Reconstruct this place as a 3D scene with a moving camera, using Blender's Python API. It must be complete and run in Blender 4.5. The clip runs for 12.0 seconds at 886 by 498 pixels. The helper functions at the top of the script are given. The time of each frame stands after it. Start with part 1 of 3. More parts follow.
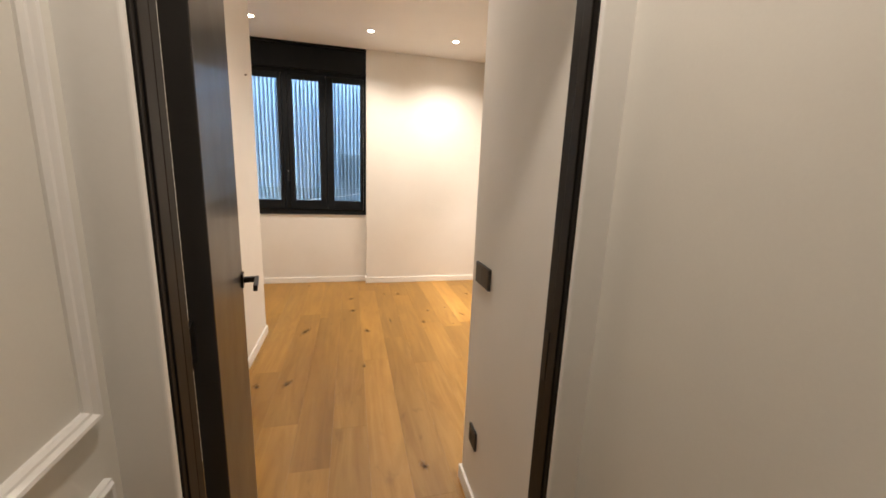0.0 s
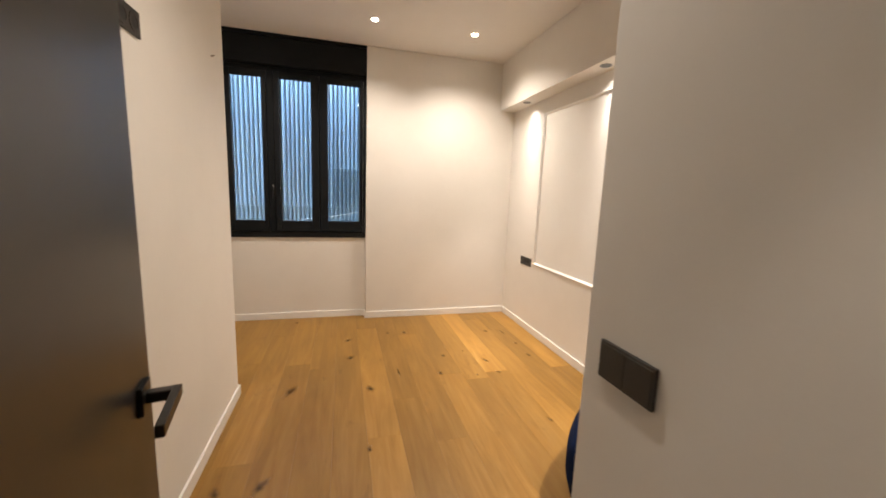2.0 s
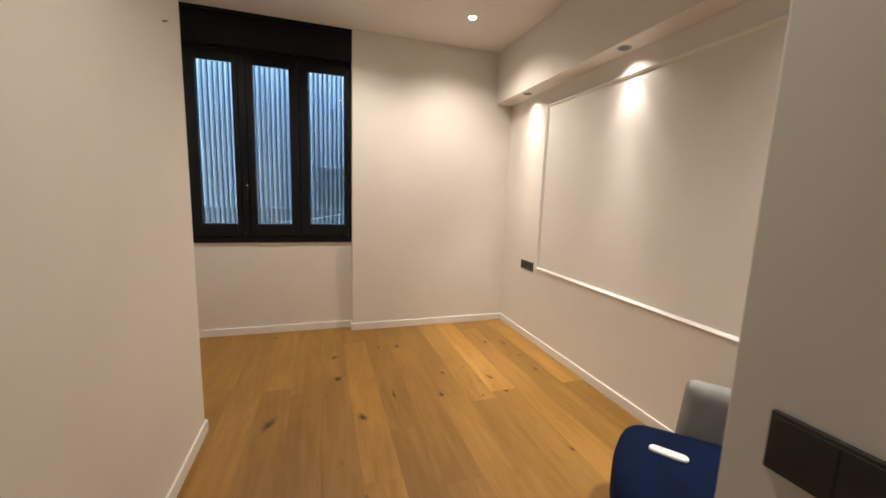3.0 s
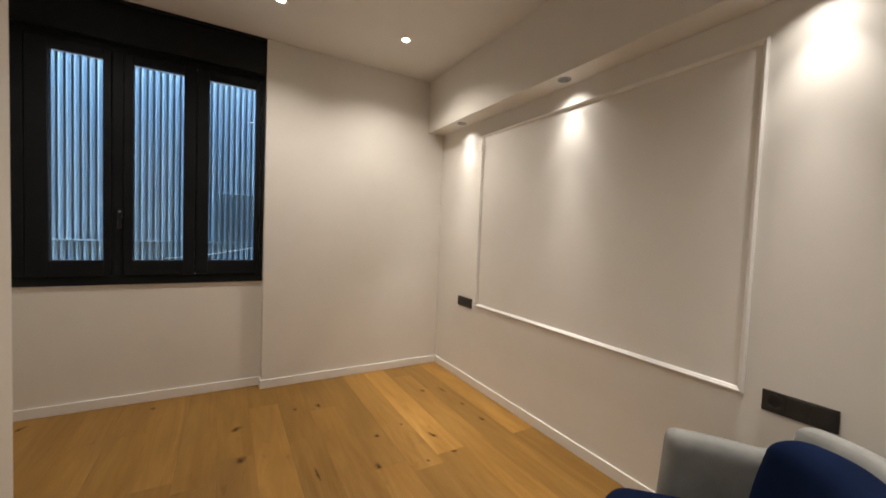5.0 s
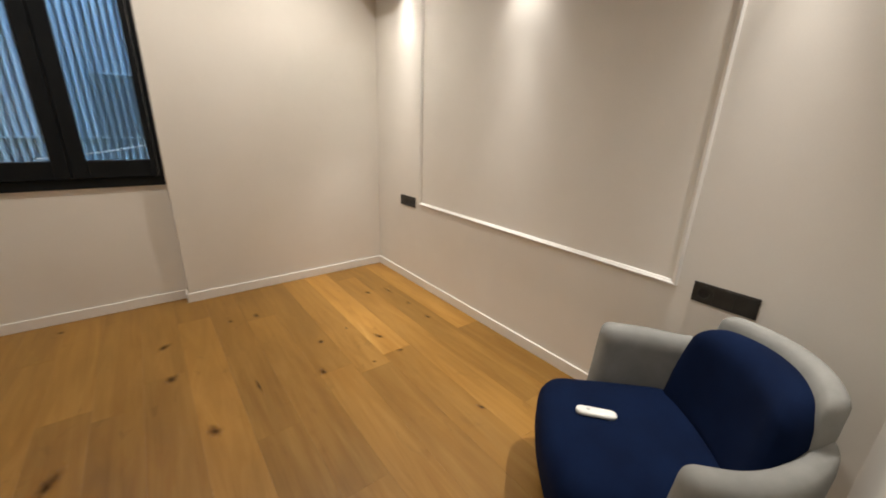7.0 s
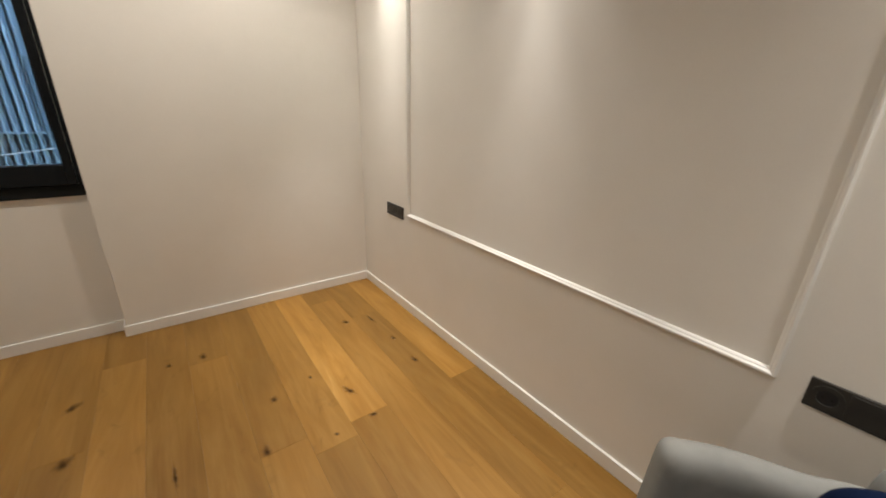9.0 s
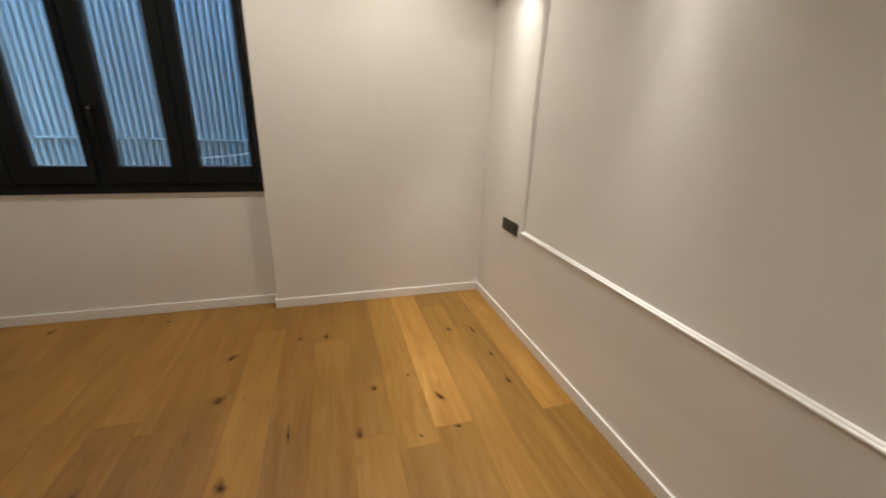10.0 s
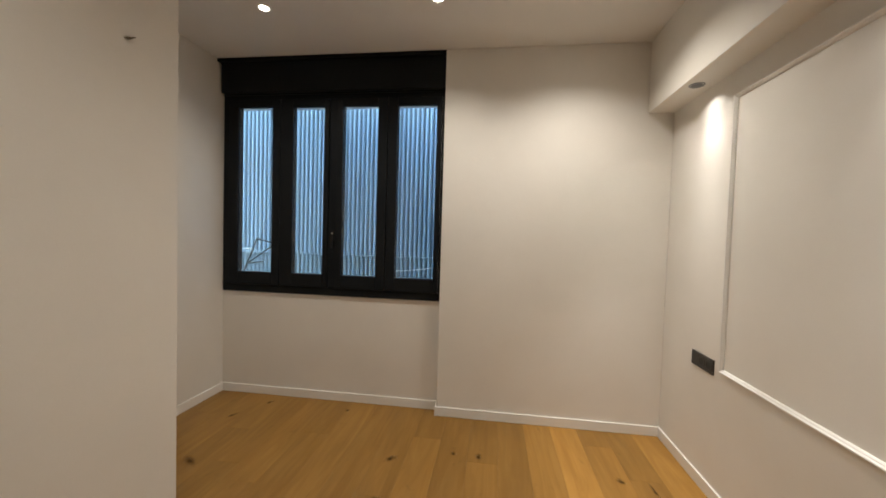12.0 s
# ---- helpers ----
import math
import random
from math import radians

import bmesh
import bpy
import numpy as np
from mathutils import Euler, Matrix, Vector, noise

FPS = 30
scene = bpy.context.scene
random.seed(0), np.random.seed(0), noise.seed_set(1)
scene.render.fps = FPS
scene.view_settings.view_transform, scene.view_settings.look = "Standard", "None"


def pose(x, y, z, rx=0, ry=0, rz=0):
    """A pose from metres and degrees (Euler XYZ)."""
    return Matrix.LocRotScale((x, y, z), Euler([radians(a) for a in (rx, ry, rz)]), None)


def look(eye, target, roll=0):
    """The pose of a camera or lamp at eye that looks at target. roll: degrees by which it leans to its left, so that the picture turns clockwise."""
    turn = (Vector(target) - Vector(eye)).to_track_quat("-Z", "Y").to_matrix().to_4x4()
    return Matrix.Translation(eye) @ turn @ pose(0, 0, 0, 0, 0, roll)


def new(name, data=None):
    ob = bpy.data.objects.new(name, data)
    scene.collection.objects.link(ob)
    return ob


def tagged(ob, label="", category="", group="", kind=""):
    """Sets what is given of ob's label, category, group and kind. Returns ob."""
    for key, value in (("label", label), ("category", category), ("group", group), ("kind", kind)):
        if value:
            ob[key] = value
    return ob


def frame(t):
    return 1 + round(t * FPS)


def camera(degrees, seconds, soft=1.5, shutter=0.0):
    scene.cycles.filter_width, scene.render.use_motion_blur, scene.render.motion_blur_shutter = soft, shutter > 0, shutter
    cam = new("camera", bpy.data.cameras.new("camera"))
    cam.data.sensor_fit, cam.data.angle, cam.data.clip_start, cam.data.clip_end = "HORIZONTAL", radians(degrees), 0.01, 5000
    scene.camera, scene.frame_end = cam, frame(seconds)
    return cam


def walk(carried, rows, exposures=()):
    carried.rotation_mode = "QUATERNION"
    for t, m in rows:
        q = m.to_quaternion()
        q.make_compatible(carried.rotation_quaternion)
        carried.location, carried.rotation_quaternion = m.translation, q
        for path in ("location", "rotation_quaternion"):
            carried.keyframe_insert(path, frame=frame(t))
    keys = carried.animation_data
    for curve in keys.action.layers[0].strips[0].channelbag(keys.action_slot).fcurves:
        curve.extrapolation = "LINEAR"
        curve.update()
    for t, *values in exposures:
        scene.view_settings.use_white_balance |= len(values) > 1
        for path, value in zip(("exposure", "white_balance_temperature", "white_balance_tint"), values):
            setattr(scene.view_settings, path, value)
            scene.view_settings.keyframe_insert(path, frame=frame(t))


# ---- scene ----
cam = camera(99.7, 12.0, soft=1.7, shutter=0.4)
PATH = [
    (0, (0.046, 0.256, 1.451), (0.52, 2.158, 1.056), 2.3),
    (0.5, (0.046, 0.311, 1.423), (0.528, 2.214, 1.039), 2.3),
    (1, (0.014, 0.532, 1.43), (0.518, 2.429, 1.047), 2.3),
    (1.5, (-0.007, 0.747, 1.428), (0.508, 2.652, 1.102), 2.2),
    (2, (-0.01, 1.011, 1.412), (0.507, 2.92, 1.114), 2.2),
    (2.5, (-0.025, 1.209, 1.4), (0.516, 3.113, 1.112), 2.1),
    (4.3, (-0.078, 1.653, 1.349), (0.805, 3.432, 1.111), 2.3),
    (4.5, (-0.068, 1.677, 1.353), (0.851, 3.444, 1.178), 2.3),
    (5, (-0.04, 1.724, 1.352), (0.966, 3.451, 1.265), 2.3),
    (5.5, (-0.012, 1.75, 1.354), (1.034, 3.414, 0.985), 1.8),
    (6, (0.002, 1.76, 1.363), (1.073, 3.336, 0.756), 2.1),
    (6.5, (0.037, 1.79, 1.366), (1.128, 3.351, 0.755), 2.1),
    (7, (0.13, 1.877, 1.351), (1.313, 3.362, 0.724), 2.0),
    (7.2, (0.197, 1.937, 1.351), (1.434, 3.369, 0.702), 2.0),
    (8.8, (0.578, 2.276, 1.373), (1.749, 3.747, 0.692), 1.9),
    (9, (0.596, 2.291, 1.39), (1.724, 3.793, 0.703), 1.8),
    (9.5, (0.658, 2.283, 1.415), (1.541, 3.941, 0.729), 2.3),
    (10, (0.669, 2.264, 1.418), (1.228, 4.069, 0.766), 2.2),
    (10.5, (0.679, 2.247, 1.418), (0.887, 4.152, 0.847), 1.9),
    (11, (0.679, 2.226, 1.398), (0.523, 4.17, 0.955), 2.0),
    (11.5, (0.641, 2.213, 1.418), (0.371, 4.191, 1.295), 1.9),
    (12, (0.631, 2.214, 1.415), (0.366, 4.195, 1.346), 1.7),
]
EXPOSURES = [(0.0, 5.9, 6800, 13), (1.0, 5.95, 6800, 13), (2.0, 5.55, 6800, 13), (4.5, 4.88, 6550, 11), (5.0, 4.80, 6500, 10), (6.0, 5.00, 6450, 9), (7.2, 5.00, 6450, 9), (9.0, 4.86, 6400, 8), (10.5, 4.80, 6400, 8), (12.0, 4.85, 6400, 8)]
walk(cam, [(t, look(eye, target, roll)) for t, eye, target, roll in PATH], EXPOSURES)


# ---- world and light ----
world = bpy.data.worlds.new("dusk_sky")
scene.world = world
world.use_nodes = True
_wn, _wl = world.node_tree.nodes, world.node_tree.links
_sky = _wn.new("ShaderNodeTexSky")
_sky.sky_type = "NISHITA"
_sky.sun_disc = False
_sky.sun_elevation = radians(20)
_sky.sun_rotation = radians(0)
_wl.new(_sky.outputs[0], _wn["Background"].inputs[0])
_wn["Background"].inputs[1].default_value = 0.041

WARM = (1.0, 0.91, 0.80)
NEUTRAL = (1.0, 0.93, 0.85)
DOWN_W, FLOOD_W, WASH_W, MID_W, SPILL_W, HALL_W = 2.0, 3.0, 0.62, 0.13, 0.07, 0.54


def spot_lamp(name, place, watts, degrees, blend, radius, colour=WARM, tilt=0.0):
    data = bpy.data.lights.new(name, "SPOT")
    data.energy, data.color = watts, colour
    data.spot_size, data.spot_blend, data.shadow_soft_size = radians(degrees), blend, radius
    ob = new(name, data)
    ob.matrix_world = pose(*place, 0, tilt, 0)
    return ob


# ---- plan (metres) ----
CEIL = 2.84
WALL_R = 1.876          # long wall with the moulding
FAR = 5.091             # pier face
RECESS = 5.192          # wall under the window
PIER = 0.229            # pier's side
WALL_L = -1.70          # alcove's side wall
PASS_L, PASS_R = -0.697, 0.556
JUT, BACK = 3.637, 1.748
DOOR_A, DOOR_B = 0.95, 1.05
JAMB_L, JAMB_R, HEAD = -0.272, 0.502, 2.07
HALL_L, HALL_R, HALL_CEIL = -0.36, 0.575, 2.50
BEAM_X, BEAM_Z = 1.70, 2.338


# ---- materials ----
def material(name, build):
    m = bpy.data.materials.new(name)
    m.use_nodes = True
    build(m.node_tree.nodes, m.node_tree.links, m.node_tree.nodes["Principled BSDF"])
    return m


def node(nodes, kind, **values):
    n = nodes.new(kind)
    for k, v in values.items():
        n.inputs[k.replace("_", " ")].default_value = v
    return n


def ramp(nodes, stops):
    r = nodes.new("ShaderNodeValToRGB")
    e = r.color_ramp.elements
    while len(e) < len(stops):
        e.new(0.5)
    for k, (p, c) in enumerate(stops):
        e[k].position, e[k].color = p, (*c, 1)
    return r


def surface(name, dark, light, rough, scale=3.0, fine=120.0, bump=0.1, metal=0.0, rough_spread=0.08, stretch=(1, 1, 1), sheen=0.0, gloss=0.5):
    """A plain surface with two scales of variation and a fine relief."""
    def build(n, l, p):
        tc = n.new("ShaderNodeTexCoord")
        mp = n.new("ShaderNodeMapping")
        mp.inputs["Scale"].default_value = stretch
        l.new(tc.outputs["Object"], mp.inputs[0])
        a = node(n, "ShaderNodeTexNoise", Scale=scale, Detail=5.0, Roughness=0.6)
        b = node(n, "ShaderNodeTexNoise", Scale=fine, Detail=4.0, Roughness=0.6)
        l.new(mp.outputs[0], a.inputs["Vector"])
        l.new(mp.outputs[0], b.inputs["Vector"])
        mix = n.new("ShaderNodeMath")
        mix.operation = "MULTIPLY_ADD"
        mix.inputs[1].default_value = 0.3
        l.new(b.outputs[0], mix.inputs[0])
        l.new(a.outputs[0], mix.inputs[2])
        c = ramp(n, [(0.45, dark), (0.85, light)])
        l.new(mix.outputs[0], c.inputs[0])
        l.new(c.outputs[0], p.inputs["Base Color"])
        rr = n.new("ShaderNodeMapRange")
        rr.inputs["To Min"].default_value, rr.inputs["To Max"].default_value = rough - rough_spread, rough + rough_spread
        l.new(a.outputs[0], rr.inputs[0])
        l.new(rr.outputs[0], p.inputs["Roughness"])
        p.inputs["Metallic"].default_value = metal
        p.inputs["Specular IOR Level"].default_value = gloss
        if sheen:
            p.inputs["Sheen Weight"].default_value = sheen
        bp = node(n, "ShaderNodeBump", Strength=bump, Distance=0.002)
        l.new(b.outputs[0], bp.inputs["Height"])
        l.new(bp.outputs[0], p.inputs["Normal"])
    return material(name, build)


M_WALL = surface("wall_paint", (0.735, 0.705, 0.655), (0.785, 0.755, 0.705), 0.62, 1.6, 160.0, 0.06)
M_CEIL = surface("ceiling_paint", (0.76, 0.735, 0.70), (0.80, 0.775, 0.74), 0.75, 1.4, 200.0, 0.08)
M_TRIM = surface("trim_lacquer", (0.80, 0.785, 0.755), (0.84, 0.825, 0.795), 0.38, 2.5, 90.0, 0.05)
M_HALL = surface("hall_paint", (0.70, 0.675, 0.62), (0.75, 0.725, 0.665), 0.6, 1.6, 160.0, 0.04)
M_DOOR = surface("door_lacquer", (0.018, 0.017, 0.016), (0.026, 0.024, 0.022), 0.32, 4.0, 160.0, 0.06)
M_JAMB = surface("jamb_lacquer", (0.0085, 0.0065, 0.005), (0.013, 0.0105, 0.0085), 0.5, 4.0, 160.0, 0.06, gloss=0.25)
M_ALU = surface("window_aluminium", (0.0072, 0.0088, 0.0105), (0.0105, 0.0122, 0.0140), 0.5, 5.0, 240.0, 0.05, gloss=0.15)
M_BLACK = surface("black_metal", (0.012, 0.012, 0.012), (0.022, 0.021, 0.020), 0.34, 12.0, 200.0, 0.04, 0.6)
M_PLATE = surface("bronze_plate", (0.024, 0.0215, 0.0185), (0.036, 0.033, 0.029), 0.42, 20.0, 300.0, 0.04, 0.2)
M_HOLE = surface("socket_dark", (0.006, 0.006, 0.006), (0.012, 0.012, 0.012), 0.5)
M_STEEL = surface("brushed_steel", (0.55, 0.54, 0.52), (0.68, 0.67, 0.65), 0.3, 20.0, 300.0, 0.05, 1.0)
M_RIM = surface("grey_rim", (0.20, 0.20, 0.20), (0.27, 0.27, 0.27), 0.4, 20.0, 300.0, 0.02)
M_BLUE = surface("blue_wool", (0.0019, 0.0062, 0.025), (0.0037, 0.0108, 0.040), 0.95, 6.0, 900.0, 0.5, 0.0, 0.04, gloss=0.1)
M_GREY = surface("grey_wool", (0.215, 0.215, 0.205), (0.285, 0.285, 0.270), 0.92, 6.0, 900.0, 0.45, 0.0, 0.04, gloss=0.15)
M_WHITE = surface("white_plastic", (0.78, 0.78, 0.75), (0.83, 0.83, 0.80), 0.35, 20.0, 300.0, 0.02)
M_GREYBTN = surface("button_grey", (0.45, 0.46, 0.46), (0.55, 0.56, 0.56), 0.4, 20.0, 300.0, 0.0)
# lighter than the sheet: light catching the crests is put into the colour
M_RIB = surface("lit_crest", (0.45, 0.60, 0.72), (0.54, 0.69, 0.80), 0.5, 0.5, 5.0, 0.0, stretch=(1, 1, 0.4))
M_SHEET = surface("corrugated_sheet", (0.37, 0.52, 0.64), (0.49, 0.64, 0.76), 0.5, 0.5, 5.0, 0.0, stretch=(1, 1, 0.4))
M_SHEET2 = surface("darker_sheet", (0.31, 0.43, 0.52), (0.42, 0.55, 0.64), 0.5, 0.8, 6.0, 0.0, stretch=(1, 1, 0.6))
M_CONC = surface("courtyard_concrete", (0.36, 0.36, 0.35), (0.50, 0.50, 0.48), 0.85, 1.2, 40.0, 0.3)
M_GALV = surface("galvanised_tube", (0.05, 0.055, 0.06), (0.10, 0.105, 0.11), 0.5, 8.0, 120.0, 0.05, 0.7)
M_SCAR = surface("plaster_scar", (0.10, 0.07, 0.045), (0.24, 0.18, 0.12), 0.8, 60.0, 300.0, 0.3)


def build_glass(n, l, p):
    p.inputs["Base Color"].default_value = (0.93, 0.97, 0.98, 1)
    p.inputs["Roughness"].default_value = 0.0
    p.inputs["IOR"].default_value = 1.5
    p.inputs["Transmission Weight"].default_value = 1.0


M_GLASS = material("window_glass", build_glass)


def build_glow(n, l, p):
    p.inputs["Base Color"].default_value = (0.9, 0.88, 0.84, 1)
    p.inputs["Emission Color"].default_value = (1.0, 0.90, 0.76, 1)
    p.inputs["Emission Strength"].default_value = 1.4


M_GLOW = material("led_lens", build_glow)


def build_dim(n, l, p):
    """A flat lens whose dim look from the side is put into its grey colour."""
    p.inputs["Base Color"].default_value = (0.10, 0.10, 0.10, 1)
    p.inputs["Emission Color"].default_value = (1.0, 0.93, 0.84, 1)
    p.inputs["Emission Strength"].default_value = 0.001


M_DIM = material("greyed_lens", build_dim)


def build_wood(n, l, p):
    """Brushed, oiled oak: long grain, cathedral streaks, and a tone of its own for each board."""
    info = n.new("ShaderNodeObjectInfo")
    tc = n.new("ShaderNodeTexCoord")
    shift = n.new("ShaderNodeVectorMath")
    shift.operation = "MULTIPLY_ADD"
    shift.inputs[1].default_value = (37.0, 53.0, 19.0)
    comb = n.new("ShaderNodeCombineXYZ")
    for k in range(3):
        l.new(info.outputs["Random"], comb.inputs[k])
    l.new(comb.outputs[0], shift.inputs[0])
    l.new(tc.outputs["Object"], shift.inputs[2])

    def grain(scale, stretch, detail=5.0, distort=0.0):
        mp = n.new("ShaderNodeMapping")
        mp.inputs["Scale"].default_value = stretch
        l.new(shift.outputs[0], mp.inputs[0])
        t = node(n, "ShaderNodeTexNoise", Scale=scale, Detail=detail, Roughness=0.6, Distortion=distort)
        l.new(mp.outputs[0], t.inputs["Vector"])
        return t
    broad = grain(1.0, (5.0, 1.1, 1), 3.0, 0.6)
    streak = grain(1.0, (10.0, 0.9, 1), 4.0, 1.8)
    pores = grain(1.0, (300.0, 7.0, 1), 2.0)
    blotch = grain(1.0, (9.0, 5.0, 1), 4.0, 0.8)
    base = ramp(n, [(0.24, (0.246, 0.121, 0.024)), (0.48, (0.296, 0.154, 0.034)), (0.70, (0.342, 0.187, 0.047)), (0.82, (0.412, 0.247, 0.077))])
    l.new(streak.outputs[0], base.inputs[0])
    sep = n.new("ShaderNodeSeparateColor")
    l.new(info.outputs["Color"], sep.inputs[0])
    btone = n.new("ShaderNodeMapRange")
    btone.inputs["From Min"].default_value, btone.inputs["From Max"].default_value = 0.3, 0.7
    btone.inputs["To Min"].default_value, btone.inputs["To Max"].default_value = 0.86, 1.12
    l.new(broad.outputs[0], btone.inputs[0])
    stain = n.new("ShaderNodeMapRange")
    stain.inputs["From Min"].default_value, stain.inputs["From Max"].default_value = 0.62, 0.78
    stain.inputs["To Min"].default_value, stain.inputs["To Max"].default_value = 1.0, 0.74
    l.new(blotch.outputs[0], stain.inputs[0])
    pore = n.new("ShaderNodeMapRange")
    pore.inputs["From Min"].default_value, pore.inputs["From Max"].default_value = 0.3, 0.6
    pore.inputs["To Min"].default_value, pore.inputs["To Max"].default_value = 0.985, 1.01
    l.new(pores.outputs[0], pore.inputs[0])
    last = sep.outputs[0]
    for other in (btone, stain, pore):
        mul = n.new("ShaderNodeMath")
        mul.operation = "MULTIPLY"
        l.new(last, mul.inputs[0])
        l.new(other.outputs[0], mul.inputs[1])
        last = mul.outputs[0]
    sc = n.new("ShaderNodeVectorMath")
    sc.operation = "SCALE"
    l.new(base.outputs[0], sc.inputs[0])
    l.new(last, sc.inputs["Scale"])
    l.new(sc.outputs[0], p.inputs["Base Color"])
    rr = n.new("ShaderNodeMapRange")
    rr.inputs["To Min"].default_value, rr.inputs["To Max"].default_value = 0.30, 0.46
    l.new(streak.outputs[0], rr.inputs[0])
    l.new(rr.outputs[0], p.inputs["Roughness"])
    p.inputs["Specular IOR Level"].default_value = 0.26
    bp = node(n, "ShaderNodeBump", Strength=0.18, Distance=0.001)
    l.new(pores.outputs[0], bp.inputs["Height"])
    l.new(bp.outputs[0], p.inputs["Normal"])


M_WOOD = material("oiled_oak", build_wood)


def build_knot(n, l, p):
    """The dark heart of a knot, dying away into the board round it."""
    at = n.new("ShaderNodeAttribute")
    at.attribute_name = "fade"
    tc = n.new("ShaderNodeTexCoord")
    t = node(n, "ShaderNodeTexNoise", Scale=38.0, Detail=6.0, Roughness=0.65)
    l.new(tc.outputs["Object"], t.inputs["Vector"])
    add = n.new("ShaderNodeMath")
    add.operation = "MULTIPLY_ADD"
    add.inputs[1].default_value = 1.7
    l.new(t.outputs[0], add.inputs[0])
    l.new(at.outputs["Fac"], add.inputs[2])
    edge = n.new("ShaderNodeMapRange")
    edge.interpolation_type = "SMOOTHSTEP"
    edge.inputs["From Min"].default_value, edge.inputs["From Max"].default_value = 1.00, 2.10
    l.new(add.outputs[0], edge.inputs[0])
    near = n.new("ShaderNodeMath")
    near.operation = "MULTIPLY"
    l.new(edge.outputs[0], near.inputs[0])
    soft = n.new("ShaderNodeMapRange")
    soft.inputs["From Max"].default_value = 0.25
    l.new(at.outputs["Fac"], soft.inputs[0])
    l.new(soft.outputs[0], near.inputs[1])
    p.inputs["Specular IOR Level"].default_value = 0.15
    c = ramp(n, [(0.10, (0.20, 0.095, 0.018)), (0.50, (0.115, 0.048, 0.010)), (0.90, (0.050, 0.022, 0.006))])
    l.new(near.outputs[0], c.inputs[0])
    l.new(c.outputs[0], p.inputs["Base Color"])
    p.inputs["Roughness"].default_value = 0.5
    mixs, tr = n.new("ShaderNodeMixShader"), n.new("ShaderNodeBsdfTransparent")
    l.new(near.outputs[0], mixs.inputs[0])
    l.new(tr.outputs[0], mixs.inputs[1])
    l.new(p.outputs[0], mixs.inputs[2])
    l.new(mixs.outputs[0], n["Material Output"].inputs[0])


M_KNOT = material("wood_knot", build_knot)


# ---- mesh helpers ----
def add_box(bm, x0, x1, y0, y1, z0, z1, bevel=0.0, segments=2):
    m = Matrix.Translation(((x0 + x1) / 2, (y0 + y1) / 2, (z0 + z1) / 2)) @ Matrix.Diagonal((x1 - x0, y1 - y0, z1 - z0, 1))
    made = bmesh.ops.create_cube(bm, size=1, matrix=m)["verts"]
    if bevel:
        edges = list({e for v in made for e in v.link_edges})
        bmesh.ops.bevel(bm, geom=edges, offset=bevel, segments=segments, profile=0.5, affect="EDGES")
    return bm


def block(x0, x1, y0, y1, z0, z1, bevel=0.0, segments=2):
    return add_box(bmesh.new(), x0, x1, y0, y1, z0, z1, bevel, segments)


def rounded(half, radius, cuts=10, deform=None):
    """A box with round edges, as a fine net that a deform can bend."""
    bm = bmesh.new()
    bmesh.ops.create_cube(bm, size=2)
    bmesh.ops.subdivide_edges(bm, edges=bm.edges[:], cuts=cuts, use_grid_fill=True)
    h = Vector(half)
    for v in bm.verts:
        q = Vector([math.sin(c * math.pi / 2) * (0.35) + c * 0.65 for c in v.co])
        q = Vector([a * b for a, b in zip(q, h)])
        inner = Vector([max(-(b - radius), min(b - radius, a)) for a, b in zip(q, h)])
        out = q - inner
        v.co = inner + out.normalized() * radius if out.length > 1e-6 else q
        if deform:
            v.co = Vector(deform(*v.co))
    return bm


def rod(bm, a, b, radius, sides=12):
    a, b = Vector(a), Vector(b)
    turn = (b - a).to_track_quat("Z", "Y").to_matrix().to_4x4()
    bmesh.ops.create_cone(bm, cap_ends=True, segments=sides, radius1=radius, radius2=radius, depth=(b - a).length, matrix=Matrix.Translation((a + b) / 2) @ turn)
    return bm


def lathe(profile, sides=32):
    """A turned solid from (radius, z) pairs."""
    bm = bmesh.new()
    rings = [[bm.verts.new((r * math.cos(2 * math.pi * k / sides), r * math.sin(2 * math.pi * k / sides), z)) for k in range(sides)] for r, z in profile]
    for a, b in zip(rings, rings[1:]):
        for k in range(sides):
            bm.faces.new((a[k], a[(k + 1) % sides], b[(k + 1) % sides], b[k]))
    return bm


def prism(profile, length, axis="Y"):
    """A moulding: a closed (across, out) outline carried along an axis from 0 to length."""
    bm = bmesh.new()
    ends = [[bm.verts.new((u, s, w)) for u, w in profile] for s in (0.0, length)]
    n = len(profile)
    for k in range(n):
        bm.faces.new((ends[0][k], ends[0][(k + 1) % n], ends[1][(k + 1) % n], ends[1][k]))
    bm.faces.new(ends[0][::-1])
    bm.faces.new(ends[1])
    return bm


def mesh_object(name, bm, mat, smooth=False):
    bmesh.ops.recalc_face_normals(bm, faces=bm.faces[:])
    me = bpy.data.meshes.new(name)
    bm.to_mesh(me)
    bm.free()
    me.materials.append(mat)
    if smooth:
        me.polygons.foreach_set("use_smooth", [True] * len(me.polygons))
    return new(name, me)


def part(name, bm, mat, parent, label="", smooth=False, at=None):
    ob = mesh_object(name, bm, mat, smooth)
    ob.parent = parent
    if at is not None:
        ob.matrix_basis = at
    return tagged(ob, label)


def thing(name, m, label, category, group="", kind=""):
    ob = new(name)
    ob.empty_display_size = 0.1
    ob.matrix_world = m
    return tagged(ob, label, category, group, kind)


def structure(name, bm, mat, label, category, smooth=False):
    return tagged(mesh_object(name, bm, mat, smooth), label, category, "", "structure")


